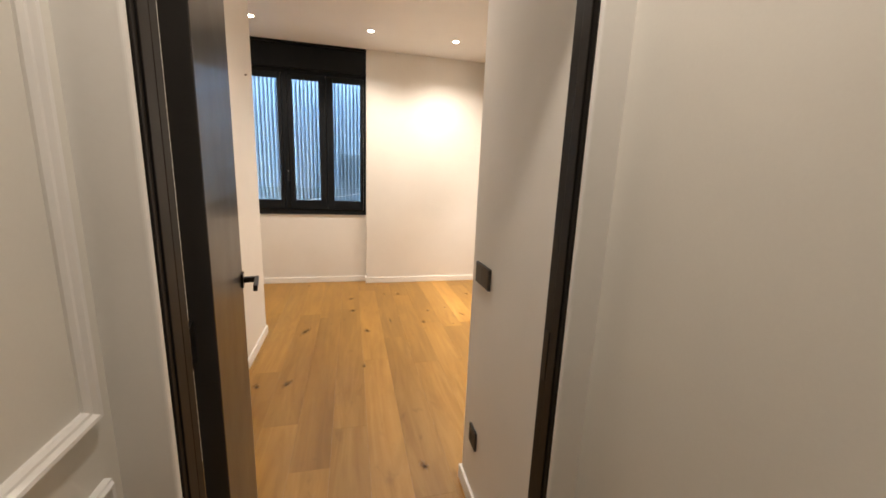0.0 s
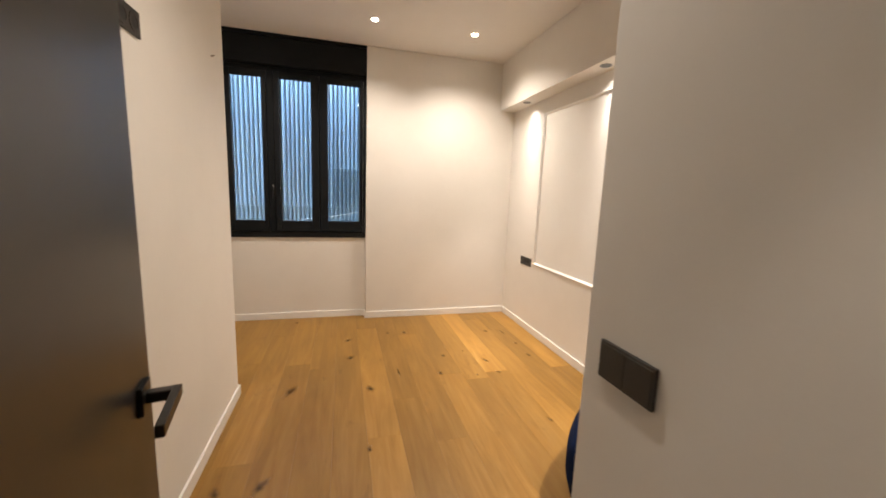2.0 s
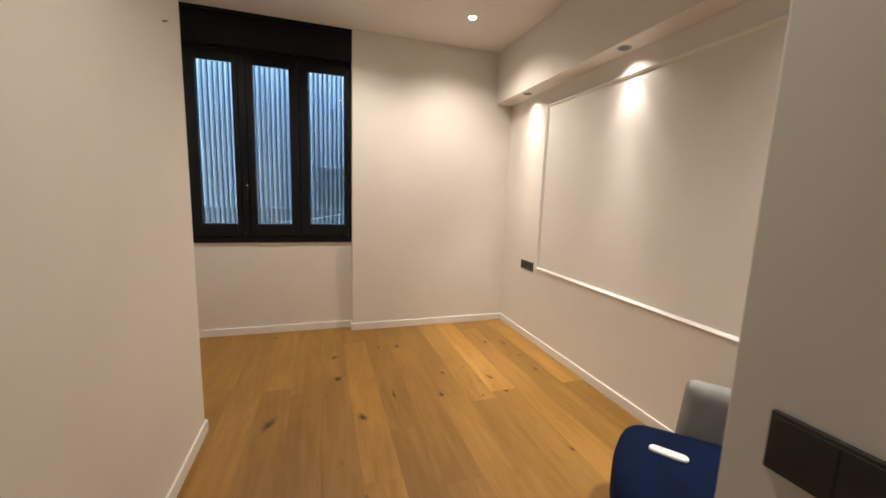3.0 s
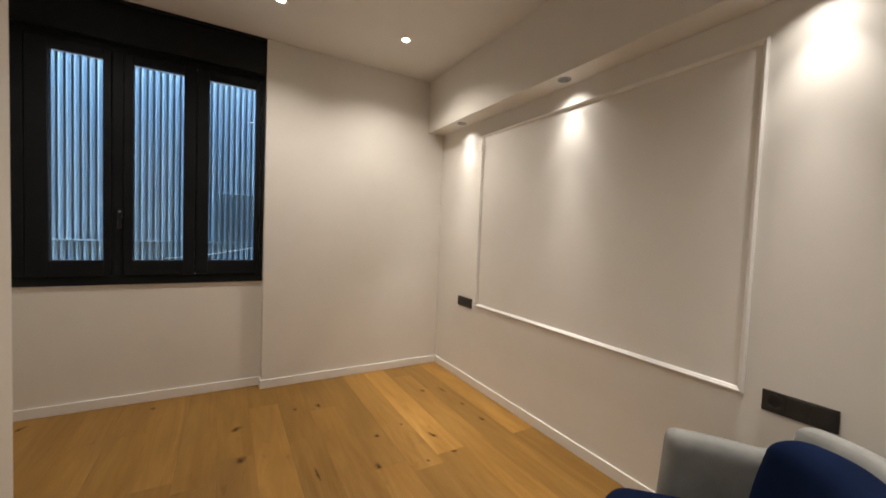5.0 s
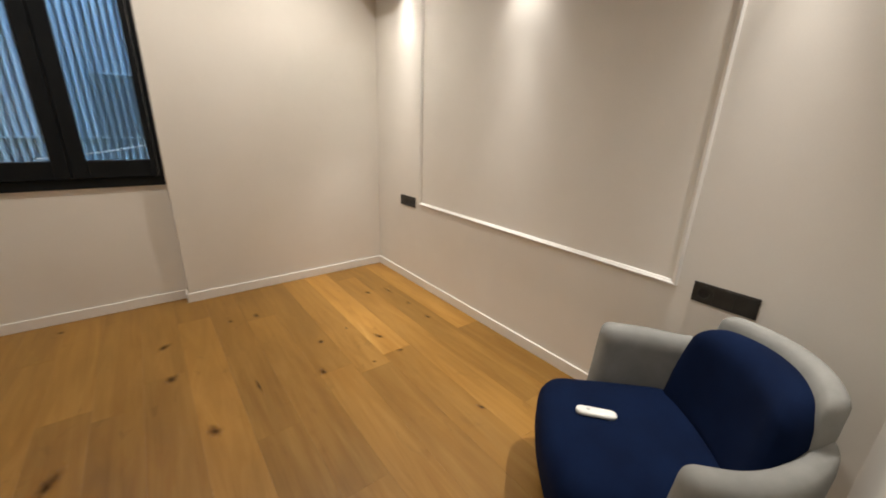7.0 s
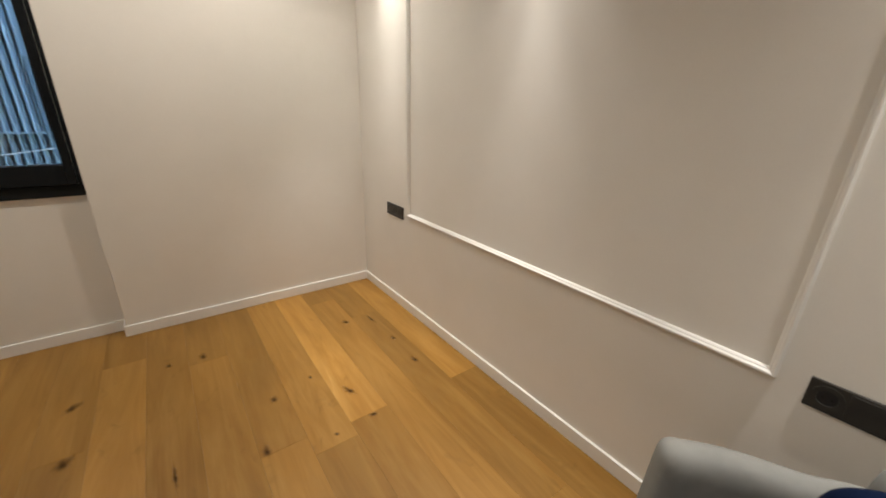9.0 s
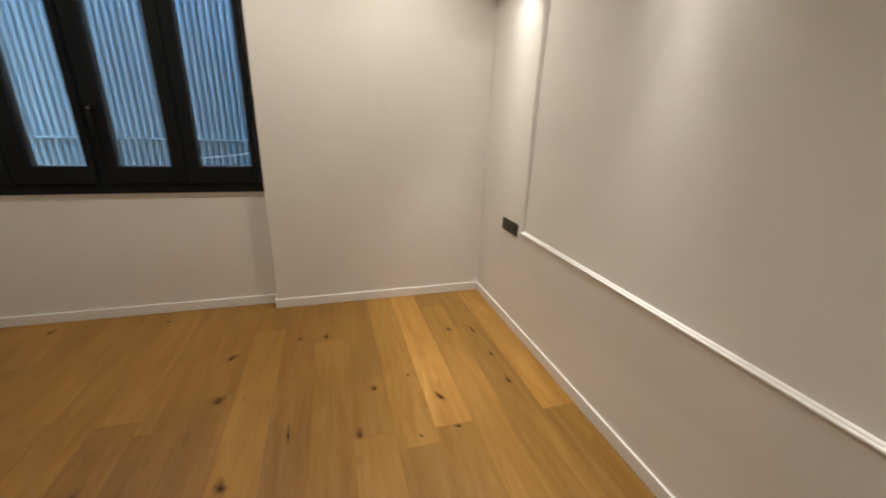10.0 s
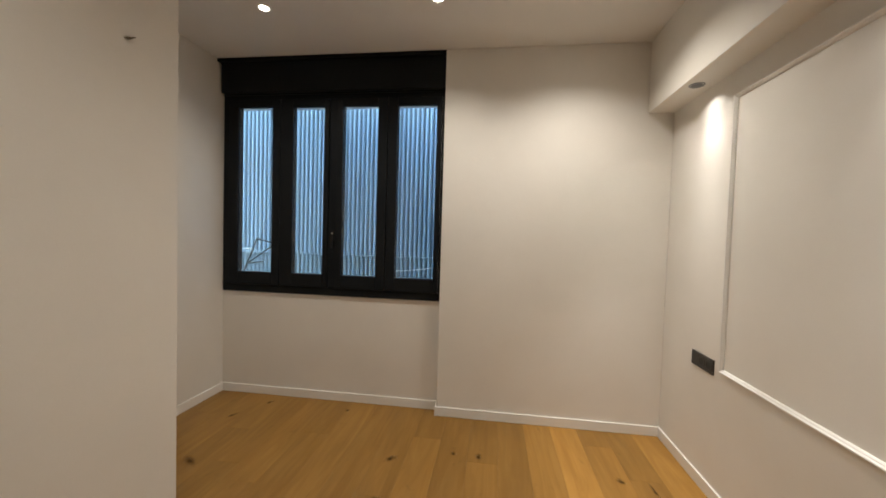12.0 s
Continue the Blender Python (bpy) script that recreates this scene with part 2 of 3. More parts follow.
# ---- walls ----
W = 0.14
structure("wall_right", block(WALL_R, WALL_R + W, BACK - W, FAR + 0.2, 0, CEIL), M_WALL, "warm white painted long wall with a moulding", "wall")
structure("wall_pier", block(PIER, WALL_R, FAR, RECESS + 0.10, 0, CEIL, 0.004), M_WALL, "warm white painted pier beside the window", "wall")
bm = block(WALL_L, PIER, RECESS, RECESS + 0.25, 0, 0.93)
add_box(bm, WALL_L, PIER, RECESS, RECESS + 0.25, 2.52, CEIL)
add_box(bm, WALL_L, WALL_L + 0.05, RECESS, RECESS + 0.10, 0.93, 2.52)
add_box(bm, PIER - 0.05, PIER, RECESS, RECESS + 0.25, 0.93, 2.52)
structure("wall_window", bm, M_WALL, "warm white painted wall under the black window", "wall")
structure("wall_alcove", block(WALL_L - W, WALL_L, JUT - W, RECESS + 0.10, 0, CEIL), M_WALL, "warm white painted side wall of the window alcove", "wall")
bm = block(PASS_L - W, PASS_L, DOOR_B, JUT, 0, CEIL, 0.003)
structure("wall_passage_left", bm, M_WALL, "warm white painted passage wall ending in a corner", "wall")
structure("wall_jut", block(WALL_L, PASS_L - W, JUT - W, JUT, 0, CEIL), M_WALL, "warm white painted return wall of the alcove", "wall")
structure("wall_passage_right", block(PASS_R, PASS_R + W, DOOR_B, BACK, 0, CEIL, 0.003), M_WALL, "warm white painted passage wall with switches", "wall")
structure("wall_back", block(PASS_R + W, WALL_R, BACK - W, BACK, 0, CEIL), M_WALL, "warm white painted wall behind the armchair", "wall")
bm = block(PASS_L - W, JAMB_L - 0.012, DOOR_A + 0.014, DOOR_B, 0, CEIL)
add_box(bm, JAMB_R + 0.012, PASS_R + W, DOOR_A, DOOR_B, 0, CEIL)
add_box(bm, JAMB_L - 0.012, JAMB_R + 0.012, DOOR_A, DOOR_B, HEAD + 0.012, CEIL)
structure("wall_door", bm, M_WALL, "white painted partition round the doorway", "wall")
structure("wall_hall_left", block(HALL_L - W, HALL_L, -1.2, DOOR_A, 0, HALL_CEIL), M_HALL, "off-white panelled hallway wall", "wall")
structure("wall_hall_right", block(HALL_R, HALL_R + W, -1.2, DOOR_A, 0, HALL_CEIL), M_HALL, "off-white plain hallway wall", "wall")
structure("wall_hall_end", block(HALL_L - W, HALL_R + W, -1.34, -1.2, 0, HALL_CEIL), M_HALL, "off-white hallway end wall", "wall")
structure("ceiling", block(WALL_L - W, WALL_R + W, DOOR_A, RECESS + 0.25, CEIL, CEIL + 0.15), M_CEIL, "white painted plaster ceiling with downlights", "ceiling")
structure("ceiling_hall", block(HALL_L - W, HALL_R + W, -1.34, DOOR_A, HALL_CEIL, HALL_CEIL + 0.15), M_CEIL, "white painted hallway ceiling", "ceiling")
structure("beam", block(BEAM_X, WALL_R, BACK, FAR, BEAM_Z, CEIL, 0.003), M_WALL, "white boxed-in beam with recessed spotlights", "beam")


# ---- skirting ----
def skirting(x0, x1, y0, y1):
    structure("baseboard", block(x0, x1, y0, y1, 0.0, 0.072, 0.003), M_TRIM, "white lacquered skirting board along the oak floor", "baseboard")


T = 0.013
skirting(WALL_R - T, WALL_R, BACK, FAR - T)
skirting(PIER - T, WALL_R, FAR - T, FAR)
skirting(PIER - T, PIER, FAR, RECESS)
skirting(WALL_L + T, PIER - T, RECESS - T, RECESS)
skirting(WALL_L, WALL_L + T, JUT + T, RECESS)
skirting(WALL_L + T, PASS_L + T, JUT, JUT + T)
skirting(PASS_L, PASS_L + T, DOOR_B, JUT)
skirting(PASS_R - T, PASS_R, DOOR_B, BACK + T)
skirting(PASS_R, WALL_R - T, BACK, BACK + T)
skirting(HALL_R - T, HALL_R, -1.2, DOOR_A)
skirting(HALL_L, HALL_L + T, -1.2, DOOR_A)

# ---- moulding frame on the long wall ----
MOULD = [(0, 0), (0.026, 0), (0.026, 0.005), (0.021, 0.010), (0.017, 0.011), (0.012, 0.017), (0.006, 0.018), (0.003, 0.013), (0, 0.012)]


def moulding_frame(name, m, wide, high, label, slim=1.0):
    """A mitred picture-frame moulding in its own x (across), y (up), z (out)."""
    t = thing(name, m, label, "wall moulding", kind="structure")
    for side in range(4):
        length, other = (wide, high) if side % 2 == 0 else (high, wide)
        bm = bmesh.new()
        n = len(MOULD)
        ends = []
        for s in (0, 1):
            ends.append([bm.verts.new(((-length / 2 + slim * u) if s == 0 else (length / 2 - slim * u), -other / 2 + slim * u, w)) for u, w in MOULD])
        for k in range(n):
            bm.faces.new((ends[0][k], ends[0][(k + 1) % n], ends[1][(k + 1) % n], ends[1][k]))
        bm.faces.new(ends[0])
        bm.faces.new(ends[1])
        part("rail" if side % 2 == 0 else "stile", bm, M_TRIM, t, at=pose(0, 0, 0, 0, 0, 90 * side))
    return t


def on_wall(x, y, z, rz):
    """A pose whose z points out of a wall; rz 180 faces -x, 0 faces +x."""
    out = Matrix(((0, 0, 1, 0), (1, 0, 0, 0), (0, 1, 0, 0), (0, 0, 0, 1)))
    return Matrix.Translation((x, y, z)) @ Matrix.Rotation(radians(rz), 4, "Z") @ out


moulding_frame("wall_moulding", on_wall(WALL_R, (2.420 + 4.395) / 2, (0.722 + 2.205) / 2, 180), 1.975, 1.483, "white moulded panel frame on the long wall", 0.84)
moulding_frame("wall_moulding", on_wall(HALL_L, 0.905 - 0.45, 1.044 + 0.65, 0), 0.90, 1.30, "white upper panel moulding on the hallway wall")
moulding_frame("wall_moulding", on_wall(HALL_L, 0.905 - 0.45, 0.930 - 0.36, 0), 0.90, 0.72, "white lower panel moulding on the hallway wall")


# ---- electrical plates ----
def plate(name, m, gangs, kinds, label, category):
    """A row of square modules in one plate: rockers or sockets."""
    t = thing(name, m, label, category)
    w = 0.071 * gangs + 0.011
    part("plate", block(-w / 2, w / 2, -0.0425, 0.0425, 0, 0.009, 0.0012), M_PLATE, t)
    for k in range(gangs):
        cx = (k - (gangs - 1) / 2) * 0.071
        if kinds[k] == "rocker":
            part("rocker", block(cx - 0.0348, cx + 0.0348, -0.0365, 0.0365, 0.008, 0.0104, 0.0008), M_PLATE, t)
        elif kinds[k] == "blank":
            part("cover", block(cx - 0.0335, cx + 0.0335, -0.0335, 0.0335, 0.008, 0.0105, 0.001), M_PLATE, t)
        else:
            ring = lathe([(0.0335, 0.0085), (0.0335, 0.0112), (0.0215, 0.0112), (0.0205, 0.0085)], 28)
            r = part("socket_rim", ring, M_PLATE, t, at=Matrix.Translation((cx, 0, 0)), smooth=False)
            well = lathe([(0.0210, 0.0094), (0.0001, 0.0094)], 24)
            part("socket_well", well, M_HOLE, t, at=Matrix.Translation((cx, 0, 0)))
            for dx in (-0.0095, 0.0095):
                part("contact_hole", lathe([(0.0026, 0.0099), (0.0001, 0.0099)], 10), M_BLACK, t, at=Matrix.Translation((cx + dx, 0, 0)))
    return t


plate("light_switch", on_wall(PASS_R, 1.610, 1.061, 180), 2, ["rocker", "rocker"], "dark bronze double light switch on the passage wall", "light switch")
plate("wall_socket", on_wall(PASS_R, 1.612, 0.332, 180), 1, ["socket"], "dark bronze single socket low on the passage wall", "socket")
plate("wall_socket", on_wall(WALL_R, 4.570, 0.724, 180), 3, ["rocker", "socket", "socket"], "dark bronze triple socket beside the wall moulding", "socket")
plate("wall_socket", on_wall(WALL_R, 2.244, 0.726, 180), 3, ["socket", "rocker", "rocker"], "dark bronze triple plate above the armchair", "socket")
plate("wall_socket", on_wall(PASS_L, 2.524, 1.941, 0), 3, ["blank", "socket", "socket"], "dark bronze triple plate high on the passage wall", "socket")

bm = bmesh.new()
add_box(bm, -0.017, 0.017, -0.0018, 0.0018, 0.0, 0.014, 0.0008)
add_box(bm, -0.006, 0.010, -0.0040, 0.0018, 0.0, 0.0024, 0.0008)
clip = mesh_object("wall_clip", bm, M_SCAR)
clip.matrix_world = on_wall(PASS_L, 3.420, 2.096, 0) @ pose(0, 0, 0, 0, 0, 24)
tagged(clip, "small brown metal clip sticking out of the passage wall", "wall clip")


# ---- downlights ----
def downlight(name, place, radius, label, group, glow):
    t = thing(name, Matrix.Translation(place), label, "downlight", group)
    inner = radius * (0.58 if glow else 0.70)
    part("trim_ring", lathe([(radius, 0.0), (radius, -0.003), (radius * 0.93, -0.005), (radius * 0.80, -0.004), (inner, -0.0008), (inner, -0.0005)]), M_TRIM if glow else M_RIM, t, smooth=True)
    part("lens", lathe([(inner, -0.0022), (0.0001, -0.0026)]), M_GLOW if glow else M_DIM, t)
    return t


# the one at y 2.45 is an added fill lamp, unseen, with no known source
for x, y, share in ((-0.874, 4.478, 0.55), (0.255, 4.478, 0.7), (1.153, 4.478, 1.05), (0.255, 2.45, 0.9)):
    downlight("downlight", (x, y, CEIL), 0.045, "white recessed ceiling downlight, lit; the one at y 2.45 added", "ceiling downlights", True)
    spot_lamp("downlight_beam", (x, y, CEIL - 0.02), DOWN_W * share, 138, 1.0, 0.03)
for y, share in ((4.597, 0.9), (3.42, 1.0), (2.243, 1.18)):
    downlight("recessed_spotlight", (1.776, y, BEAM_Z), 0.042, "grey-rimmed recessed spotlight, lit, under the beam", "beam spotlights", False)
    spot_lamp("spotlight_flood", (1.770, y, BEAM_Z - 0.012), FLOOD_W * share, 48, 1.0, 0.012, NEUTRAL, 10)
    spot_lamp("spotlight_core", (1.770, y, BEAM_Z - 0.012), WASH_W * share, 70, 1.0, 0.012, NEUTRAL)
    spot_lamp("spotlight_beam", (1.770, y, BEAM_Z - 0.012), MID_W * share, 104, 1.0, 0.012, NEUTRAL)
    spot_lamp("spotlight_spill", (1.770, y, BEAM_Z - 0.012), SPILL_W * share, 126, 0.45, 0.012, NEUTRAL)
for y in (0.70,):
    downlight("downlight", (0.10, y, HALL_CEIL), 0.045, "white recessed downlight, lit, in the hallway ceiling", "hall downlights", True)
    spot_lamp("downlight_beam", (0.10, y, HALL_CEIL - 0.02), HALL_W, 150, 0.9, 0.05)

# ---- window ----
win = thing("window_1", Matrix.Translation((PIER, RECESS, 0)), "black aluminium four-light window with a shutter box", "window", kind="structure")
WS, Z0, Z1 = -1.922, 0.888, 2.565
FY0, FY1 = -0.016, 0.060
PANES = [(-0.388, -0.070), (-0.845, -0.550), (-1.282, -1.008), (-1.776, -1.467)]
PZ0, PZ1 = 1.062, 2.462
part("bottom_rail", block(WS, 0, FY0, FY1, Z0, Z0 + 0.062, 0.003), M_ALU, win)
part("top_rail", block(WS, 0, FY0, FY1, Z1 - 0.045, Z1, 0.003), M_ALU, win)
part("side_stile", block(WS, WS + 0.055, FY0, FY1, Z0 + 0.062, Z1 - 0.045, 0.003), M_ALU, win)
part("side_stile", block(-0.030, 0, FY0, FY1, Z0 + 0.062, Z1 - 0.045, 0.003), M_ALU, win)
part("mullion", block(-0.962, -0.900, FY0, FY1, Z0 + 0.062, Z1 - 0.045, 0.003), M_ALU, win)
SASH = [(-0.466, -0.033), (-0.897, -0.472), (-1.390, -0.965), (-1.864, -1.396)]
# added strips that block light leaking between neighbouring sashes
for x in (-0.469, -1.393):
    part("astragal", block(x - 0.010, x + 0.010, FY1 - 0.019, FY1 - 0.008, Z0 + 0.066, Z1 - 0.049, 0.002), M_ALU, win)
for (a, b), (p0, p1) in zip(SASH, PANES):
    s0, s1, lo, hi = a, b, Z0 + 0.066, Z1 - 0.049
    leaf = part("sash", block(s0, p0, FY0 - 0.014, FY1 - 0.02, lo, hi, 0.004), M_ALU, win)
    part("sash_stile", block(p1, s1, FY0 - 0.014, FY1 - 0.02, lo, hi, 0.004), M_ALU, leaf)
    part("sash_rail", block(p0, p1, FY0 - 0.014, FY1 - 0.02, lo, PZ0, 0.004), M_ALU, leaf)
    part("sash_rail", block(p0, p1, FY0 - 0.014, FY1 - 0.02, PZ1, hi, 0.004), M_ALU, leaf)
    glass = part("pane", block(p0 - 0.004, p1 + 0.004, -0.020, -0.014, PZ0 - 0.004, PZ1 + 0.004), M_GLASS, leaf)
    glass.visible_shadow = False
    # dark strip along the pane's upper edge
    part("gasket", block(p0, p1, -0.026, -0.0205, PZ1 - 0.012, PZ1, 0.001), M_ALU, leaf)
for hx in (-0.915,):
    hd = part("handle", block(hx - 0.012, hx + 0.012, -0.046, -0.030, 1.355, 1.425, 0.004), M_BLACK, win)
    part("lever", block(hx - 0.010, hx + 0.010, -0.066, -0.050, 1.29, 1.405, 0.005), M_BLACK, hd)
    part("screw", rod(bmesh.new(), (hx, -0.046, 1.410), (hx, -0.050, 1.410), 0.006), M_STEEL, hd, "small bright steel screw")

box_thing = thing("shutter_box", Matrix.Translation((PIER, RECESS, 0)), "black aluminium roller shutter box above the window", "shutter box")
part("casing", block(WS + 0.012, 0, -0.070, 0, Z1, CEIL - 0.026, 0.004), M_ALU, box_thing)
part("top_lip", block(WS - 0.004, 0, -0.100, 0, CEIL - 0.026, CEIL - 0.001, 0.003), M_ALU, box_thing)
part("lower_lip", block(WS + 0.004, 0, -0.034, 0, Z1 - 0.010, Z1 - 0.001, 0.002), M_ALU, box_thing)

# ---- door frame and door ----
frm = thing("door_frame", Matrix.Translation((0, 0, 0)), "black lacquered door frame with white casing", "door frame", kind="structure")
part("jamb", block(JAMB_L - 0.012, JAMB_L, DOOR_A + 0.016, DOOR_B + 0.006, 0, HEAD + 0.012, 0.002), M_JAMB, frm)
part("stop", block(JAMB_L, JAMB_L + 0.003, DOOR_A + 0.030, DOOR_B - 0.030, 0, HEAD, 0.003), M_JAMB, frm)
part("jamb", block(JAMB_R, JAMB_R + 0.012, DOOR_A, DOOR_B - 0.020, 0, HEAD + 0.012, 0.002), M_JAMB, frm)
part("stop", block(JAMB_R - 0.004, JAMB_R, DOOR_A + 0.012, DOOR_B - 0.055, 0, HEAD, 0.003), M_JAMB, frm)
part("head", block(JAMB_L, JAMB_R, DOOR_A, DOOR_B + 0.004, HEAD, HEAD + 0.012, 0.002), M_JAMB, frm)
part("strike_plate", block(JAMB_R - 0.002, JAMB_R + 0.001, DOOR_B - 0.048, DOOR_B - 0.024, 0.965, 1.09, 0.001), M_BLACK, frm)
part("casing", block(HALL_L - 0.02, JAMB_L - 0.002, DOOR_A - 0.004, DOOR_A + 0.014, 0, HEAD + 0.085, 0.005, 3), M_TRIM, frm, "white lacquered casing")
part("casing", block(JAMB_R + 0.002, HALL_R + 0.02, DOOR_A - 0.014, DOOR_A, 0, HEAD + 0.085, 0.005, 3), M_TRIM, frm, "white lacquered casing")
part("casing", block(JAMB_L - 0.002, JAMB_R + 0.002, DOOR_A - 0.014, DOOR_A, HEAD + 0.002, HEAD + 0.085, 0.005, 3), M_TRIM, frm, "white lacquered casing")

# leaf in its own frame: x along the leaf from the hinge, y its thickness
LEAF = 0.690
door = thing("door", pose(-0.247, 1.124, 0, 0, 0, 100.2), "black lacquered flush door standing open", "door")
part("leaf", block(0.0, LEAF, 0.0, 0.050, 0.006, HEAD - 0.004, 0.0025), M_DOOR, door)
for z in (0.24, 1.075, 1.85):
    hg = part("hinge", rod(bmesh.new(), (-0.009, 0.052, z - 0.045), (-0.009, 0.052, z + 0.045), 0.0075), M_BLACK, door)
    part("hinge_leaf", block(-0.062, 0.0, 0.040, 0.046, z - 0.045, z + 0.045, 0.001), M_BLACK, hg)
for sgn, y0 in ((-1, 0.0), (1, 0.050)):
    hx, hz = LEAF - 0.058, 1.030
    rose = part("rose", block(hx - 0.026, hx + 0.026, min(y0, y0 + sgn * 0.009), max(y0, y0 + sgn * 0.009), hz - 0.026, hz + 0.026, 0.0015), M_BLACK, door, "black square handle rose")
    hn = part("door_handle", block(hx - 0.010, hx + 0.010, min(y0, y0 + sgn * 0.058), max(y0, y0 + sgn * 0.058), hz - 0.010, hz + 0.010, 0.002), M_BLACK, door, "black square lever handle")
    part("lever", block(hx - 0.128, hx + 0.010, min(y0 + sgn * 0.046, y0 + sgn * 0.060), max(y0 + sgn * 0.046, y0 + sgn * 0.060), hz - 0.0105, hz + 0.0105, 0.002), M_BLACK, hn)


# ---- armchair ----
CH = pose(1.288, 2.285, 0, 0, 0, 45)
chair = thing("armchair", CH, "blue and grey upholstered tub armchair in the corner", "armchair")


def seat_shape(x, y, z):
    k = max(0.0, y / 0.25)
    y2 = y + 0.045 * k * (1 - (x / 0.32) ** 2)
    z2 = z + (0.012 * (1 - (x / 0.32) ** 2) * (1 - (y / 0.27) ** 2) if z > 0 else 0)
    low = max(0.0, -z / 0.17)
    return x * (1 - 0.05 * low), y2 - 0.045 * low * min(1.0, k), z2


part("seat_cushion", rounded((0.305, 0.265, 0.170), 0.085, 14, seat_shape), M_BLUE, chair, "deep blue upholstered seat", True, Matrix.Translation((0, -0.028, 0.205)))
part("plinth", rounded((0.27, 0.30, 0.03), 0.02, 6), M_BLACK, chair, "", True, Matrix.Translation((0, -0.07, 0.03)))


def arm_shape(side):
    def f(x, y, z):
        b = max(0.0, (0.10 - y) / 0.33)
        rise = 0.050 * max(0.0, (-0.09 - y) / 0.12) ** 2 if z > 0 else 0.0
        lean = 0.020 * (-z / 0.27) * max(0.0, y / 0.21)
        sag = 0.010 * math.sin(math.pi * min(1, max(0, (0.22 - y) / 0.44))) if z > 0 else 0.0
        return x - side * 0.135 * b * b + side * 0.008 * max(0, z / 0.27), y + lean, z - sag + rise
    return f


for side in (-1, 1):
    part("armrest", rounded((0.046, 0.218, 0.270), 0.045, 16, arm_shape(side)), M_GREY, chair, "grey felt armrest", True, Matrix.Translation((side * 0.338, -0.190 + 0.008 * max(0, side), 0.322 + side * 0.008)))


def back_shape(x, y, z):
    t = (z + 0.33) / 0.66
    x2 = x * (1.04 - 0.09 * max(0, t - 0.45) / 0.55)
    return x2, y + 0.12 * (x / 0.30) ** 2 - 0.055 * t, z - 0.02 * max(0.0, t - 0.6) * (x / 0.25) ** 2


part("back_shell", rounded((0.248, 0.038, 0.340), 0.036, 16, back_shape), M_GREY, chair, "grey felt back shell", True, Matrix.Translation((0, -0.400, 0.402)))


def cushion_shape(x, y, z):
    t = (z + 0.20) / 0.40
    x2 = x * (1 - 0.30 * max(0.0, t - 0.40) ** 1.5)
    return x2, y + 0.09 * (x / 0.30) ** 2 - 0.06 * t, z - 0.02 * t * (x / 0.25) ** 2


part("back_cushion", rounded((0.262, 0.070, 0.205), 0.068, 16, cushion_shape), M_BLUE, chair, "deep blue upholstered backrest", True, Matrix.Translation((0, -0.324, 0.506)))

# ---- remote control on the seat ----
rem = thing("remote_control", pose(1.256, 2.378, 0.383, 0, 0, -52), "white remote control lying face down on the seat", "remote control")
part("body", rounded((0.070, 0.021, 0.010), 0.0098, 8, lambda x, y, z: (x - 0.012 * (y / 0.021) ** 2 * (1 if x > 0.04 else -1 if x < -0.04 else 0), y, z)), M_WHITE, rem, "", True, Matrix.Translation((0, 0, 0.010)))
part("battery_cover", block(-0.012, 0.046, -0.013, 0.013, 0.0186, 0.0203, 0.0007), M_WHITE, rem)
part("thumb_notch", block(-0.034, -0.022, -0.006, 0.006, 0.0190, 0.0202, 0.0005), M_GREYBTN, rem, "pale grey grip mark")

# ---- courtyard outside the window ----
# out of view; set high and pale to bounce sky light onto the cladding
structure("ground", block(-200, 200, RECESS + 0.26, 200, -0.9, -0.8), M_CONC, "unseen grey courtyard floor, raised to bounce sky light", "ground")


def corrugated(x0, n, z0, z1, pitch, depth):
    """A profiled sheet of n ribs: a shallow pan and a raised, sloping-sided rib."""
    bm = bmesh.new()
    prof = [(0.0, 0.0), (0.10, 0.55), (0.16, 0.60), (0.30, 0.60), (0.36, 0.55), (0.48, 0.08), (0.72, 0.0), (0.90, 0.0)]
    cols = []
    for k in range(n):
        for u, w in prof:
            x = x0 + (k + u) * pitch
            cols.append((bm.verts.new((x, -w * depth, z0)), bm.verts.new((x, -w * depth, z1))))
    for a, b in zip(cols, cols[1:]):
        bm.faces.new((a[0], b[0], b[1], a[1]))
    bmesh.ops.solidify(bm, geom=bm.faces[:], thickness=0.003)
    return bm


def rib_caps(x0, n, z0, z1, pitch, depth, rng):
    """The rounded crests on a sheet's ribs; their lighter colour paints in caught light."""
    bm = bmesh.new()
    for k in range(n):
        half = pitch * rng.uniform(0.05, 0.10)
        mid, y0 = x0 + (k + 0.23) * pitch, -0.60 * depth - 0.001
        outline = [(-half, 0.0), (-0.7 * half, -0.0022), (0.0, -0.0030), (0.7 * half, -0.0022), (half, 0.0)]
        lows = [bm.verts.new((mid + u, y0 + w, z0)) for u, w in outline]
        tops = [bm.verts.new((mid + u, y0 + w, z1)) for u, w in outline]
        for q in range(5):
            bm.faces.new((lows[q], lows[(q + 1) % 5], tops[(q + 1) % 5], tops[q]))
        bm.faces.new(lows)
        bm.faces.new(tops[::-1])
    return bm


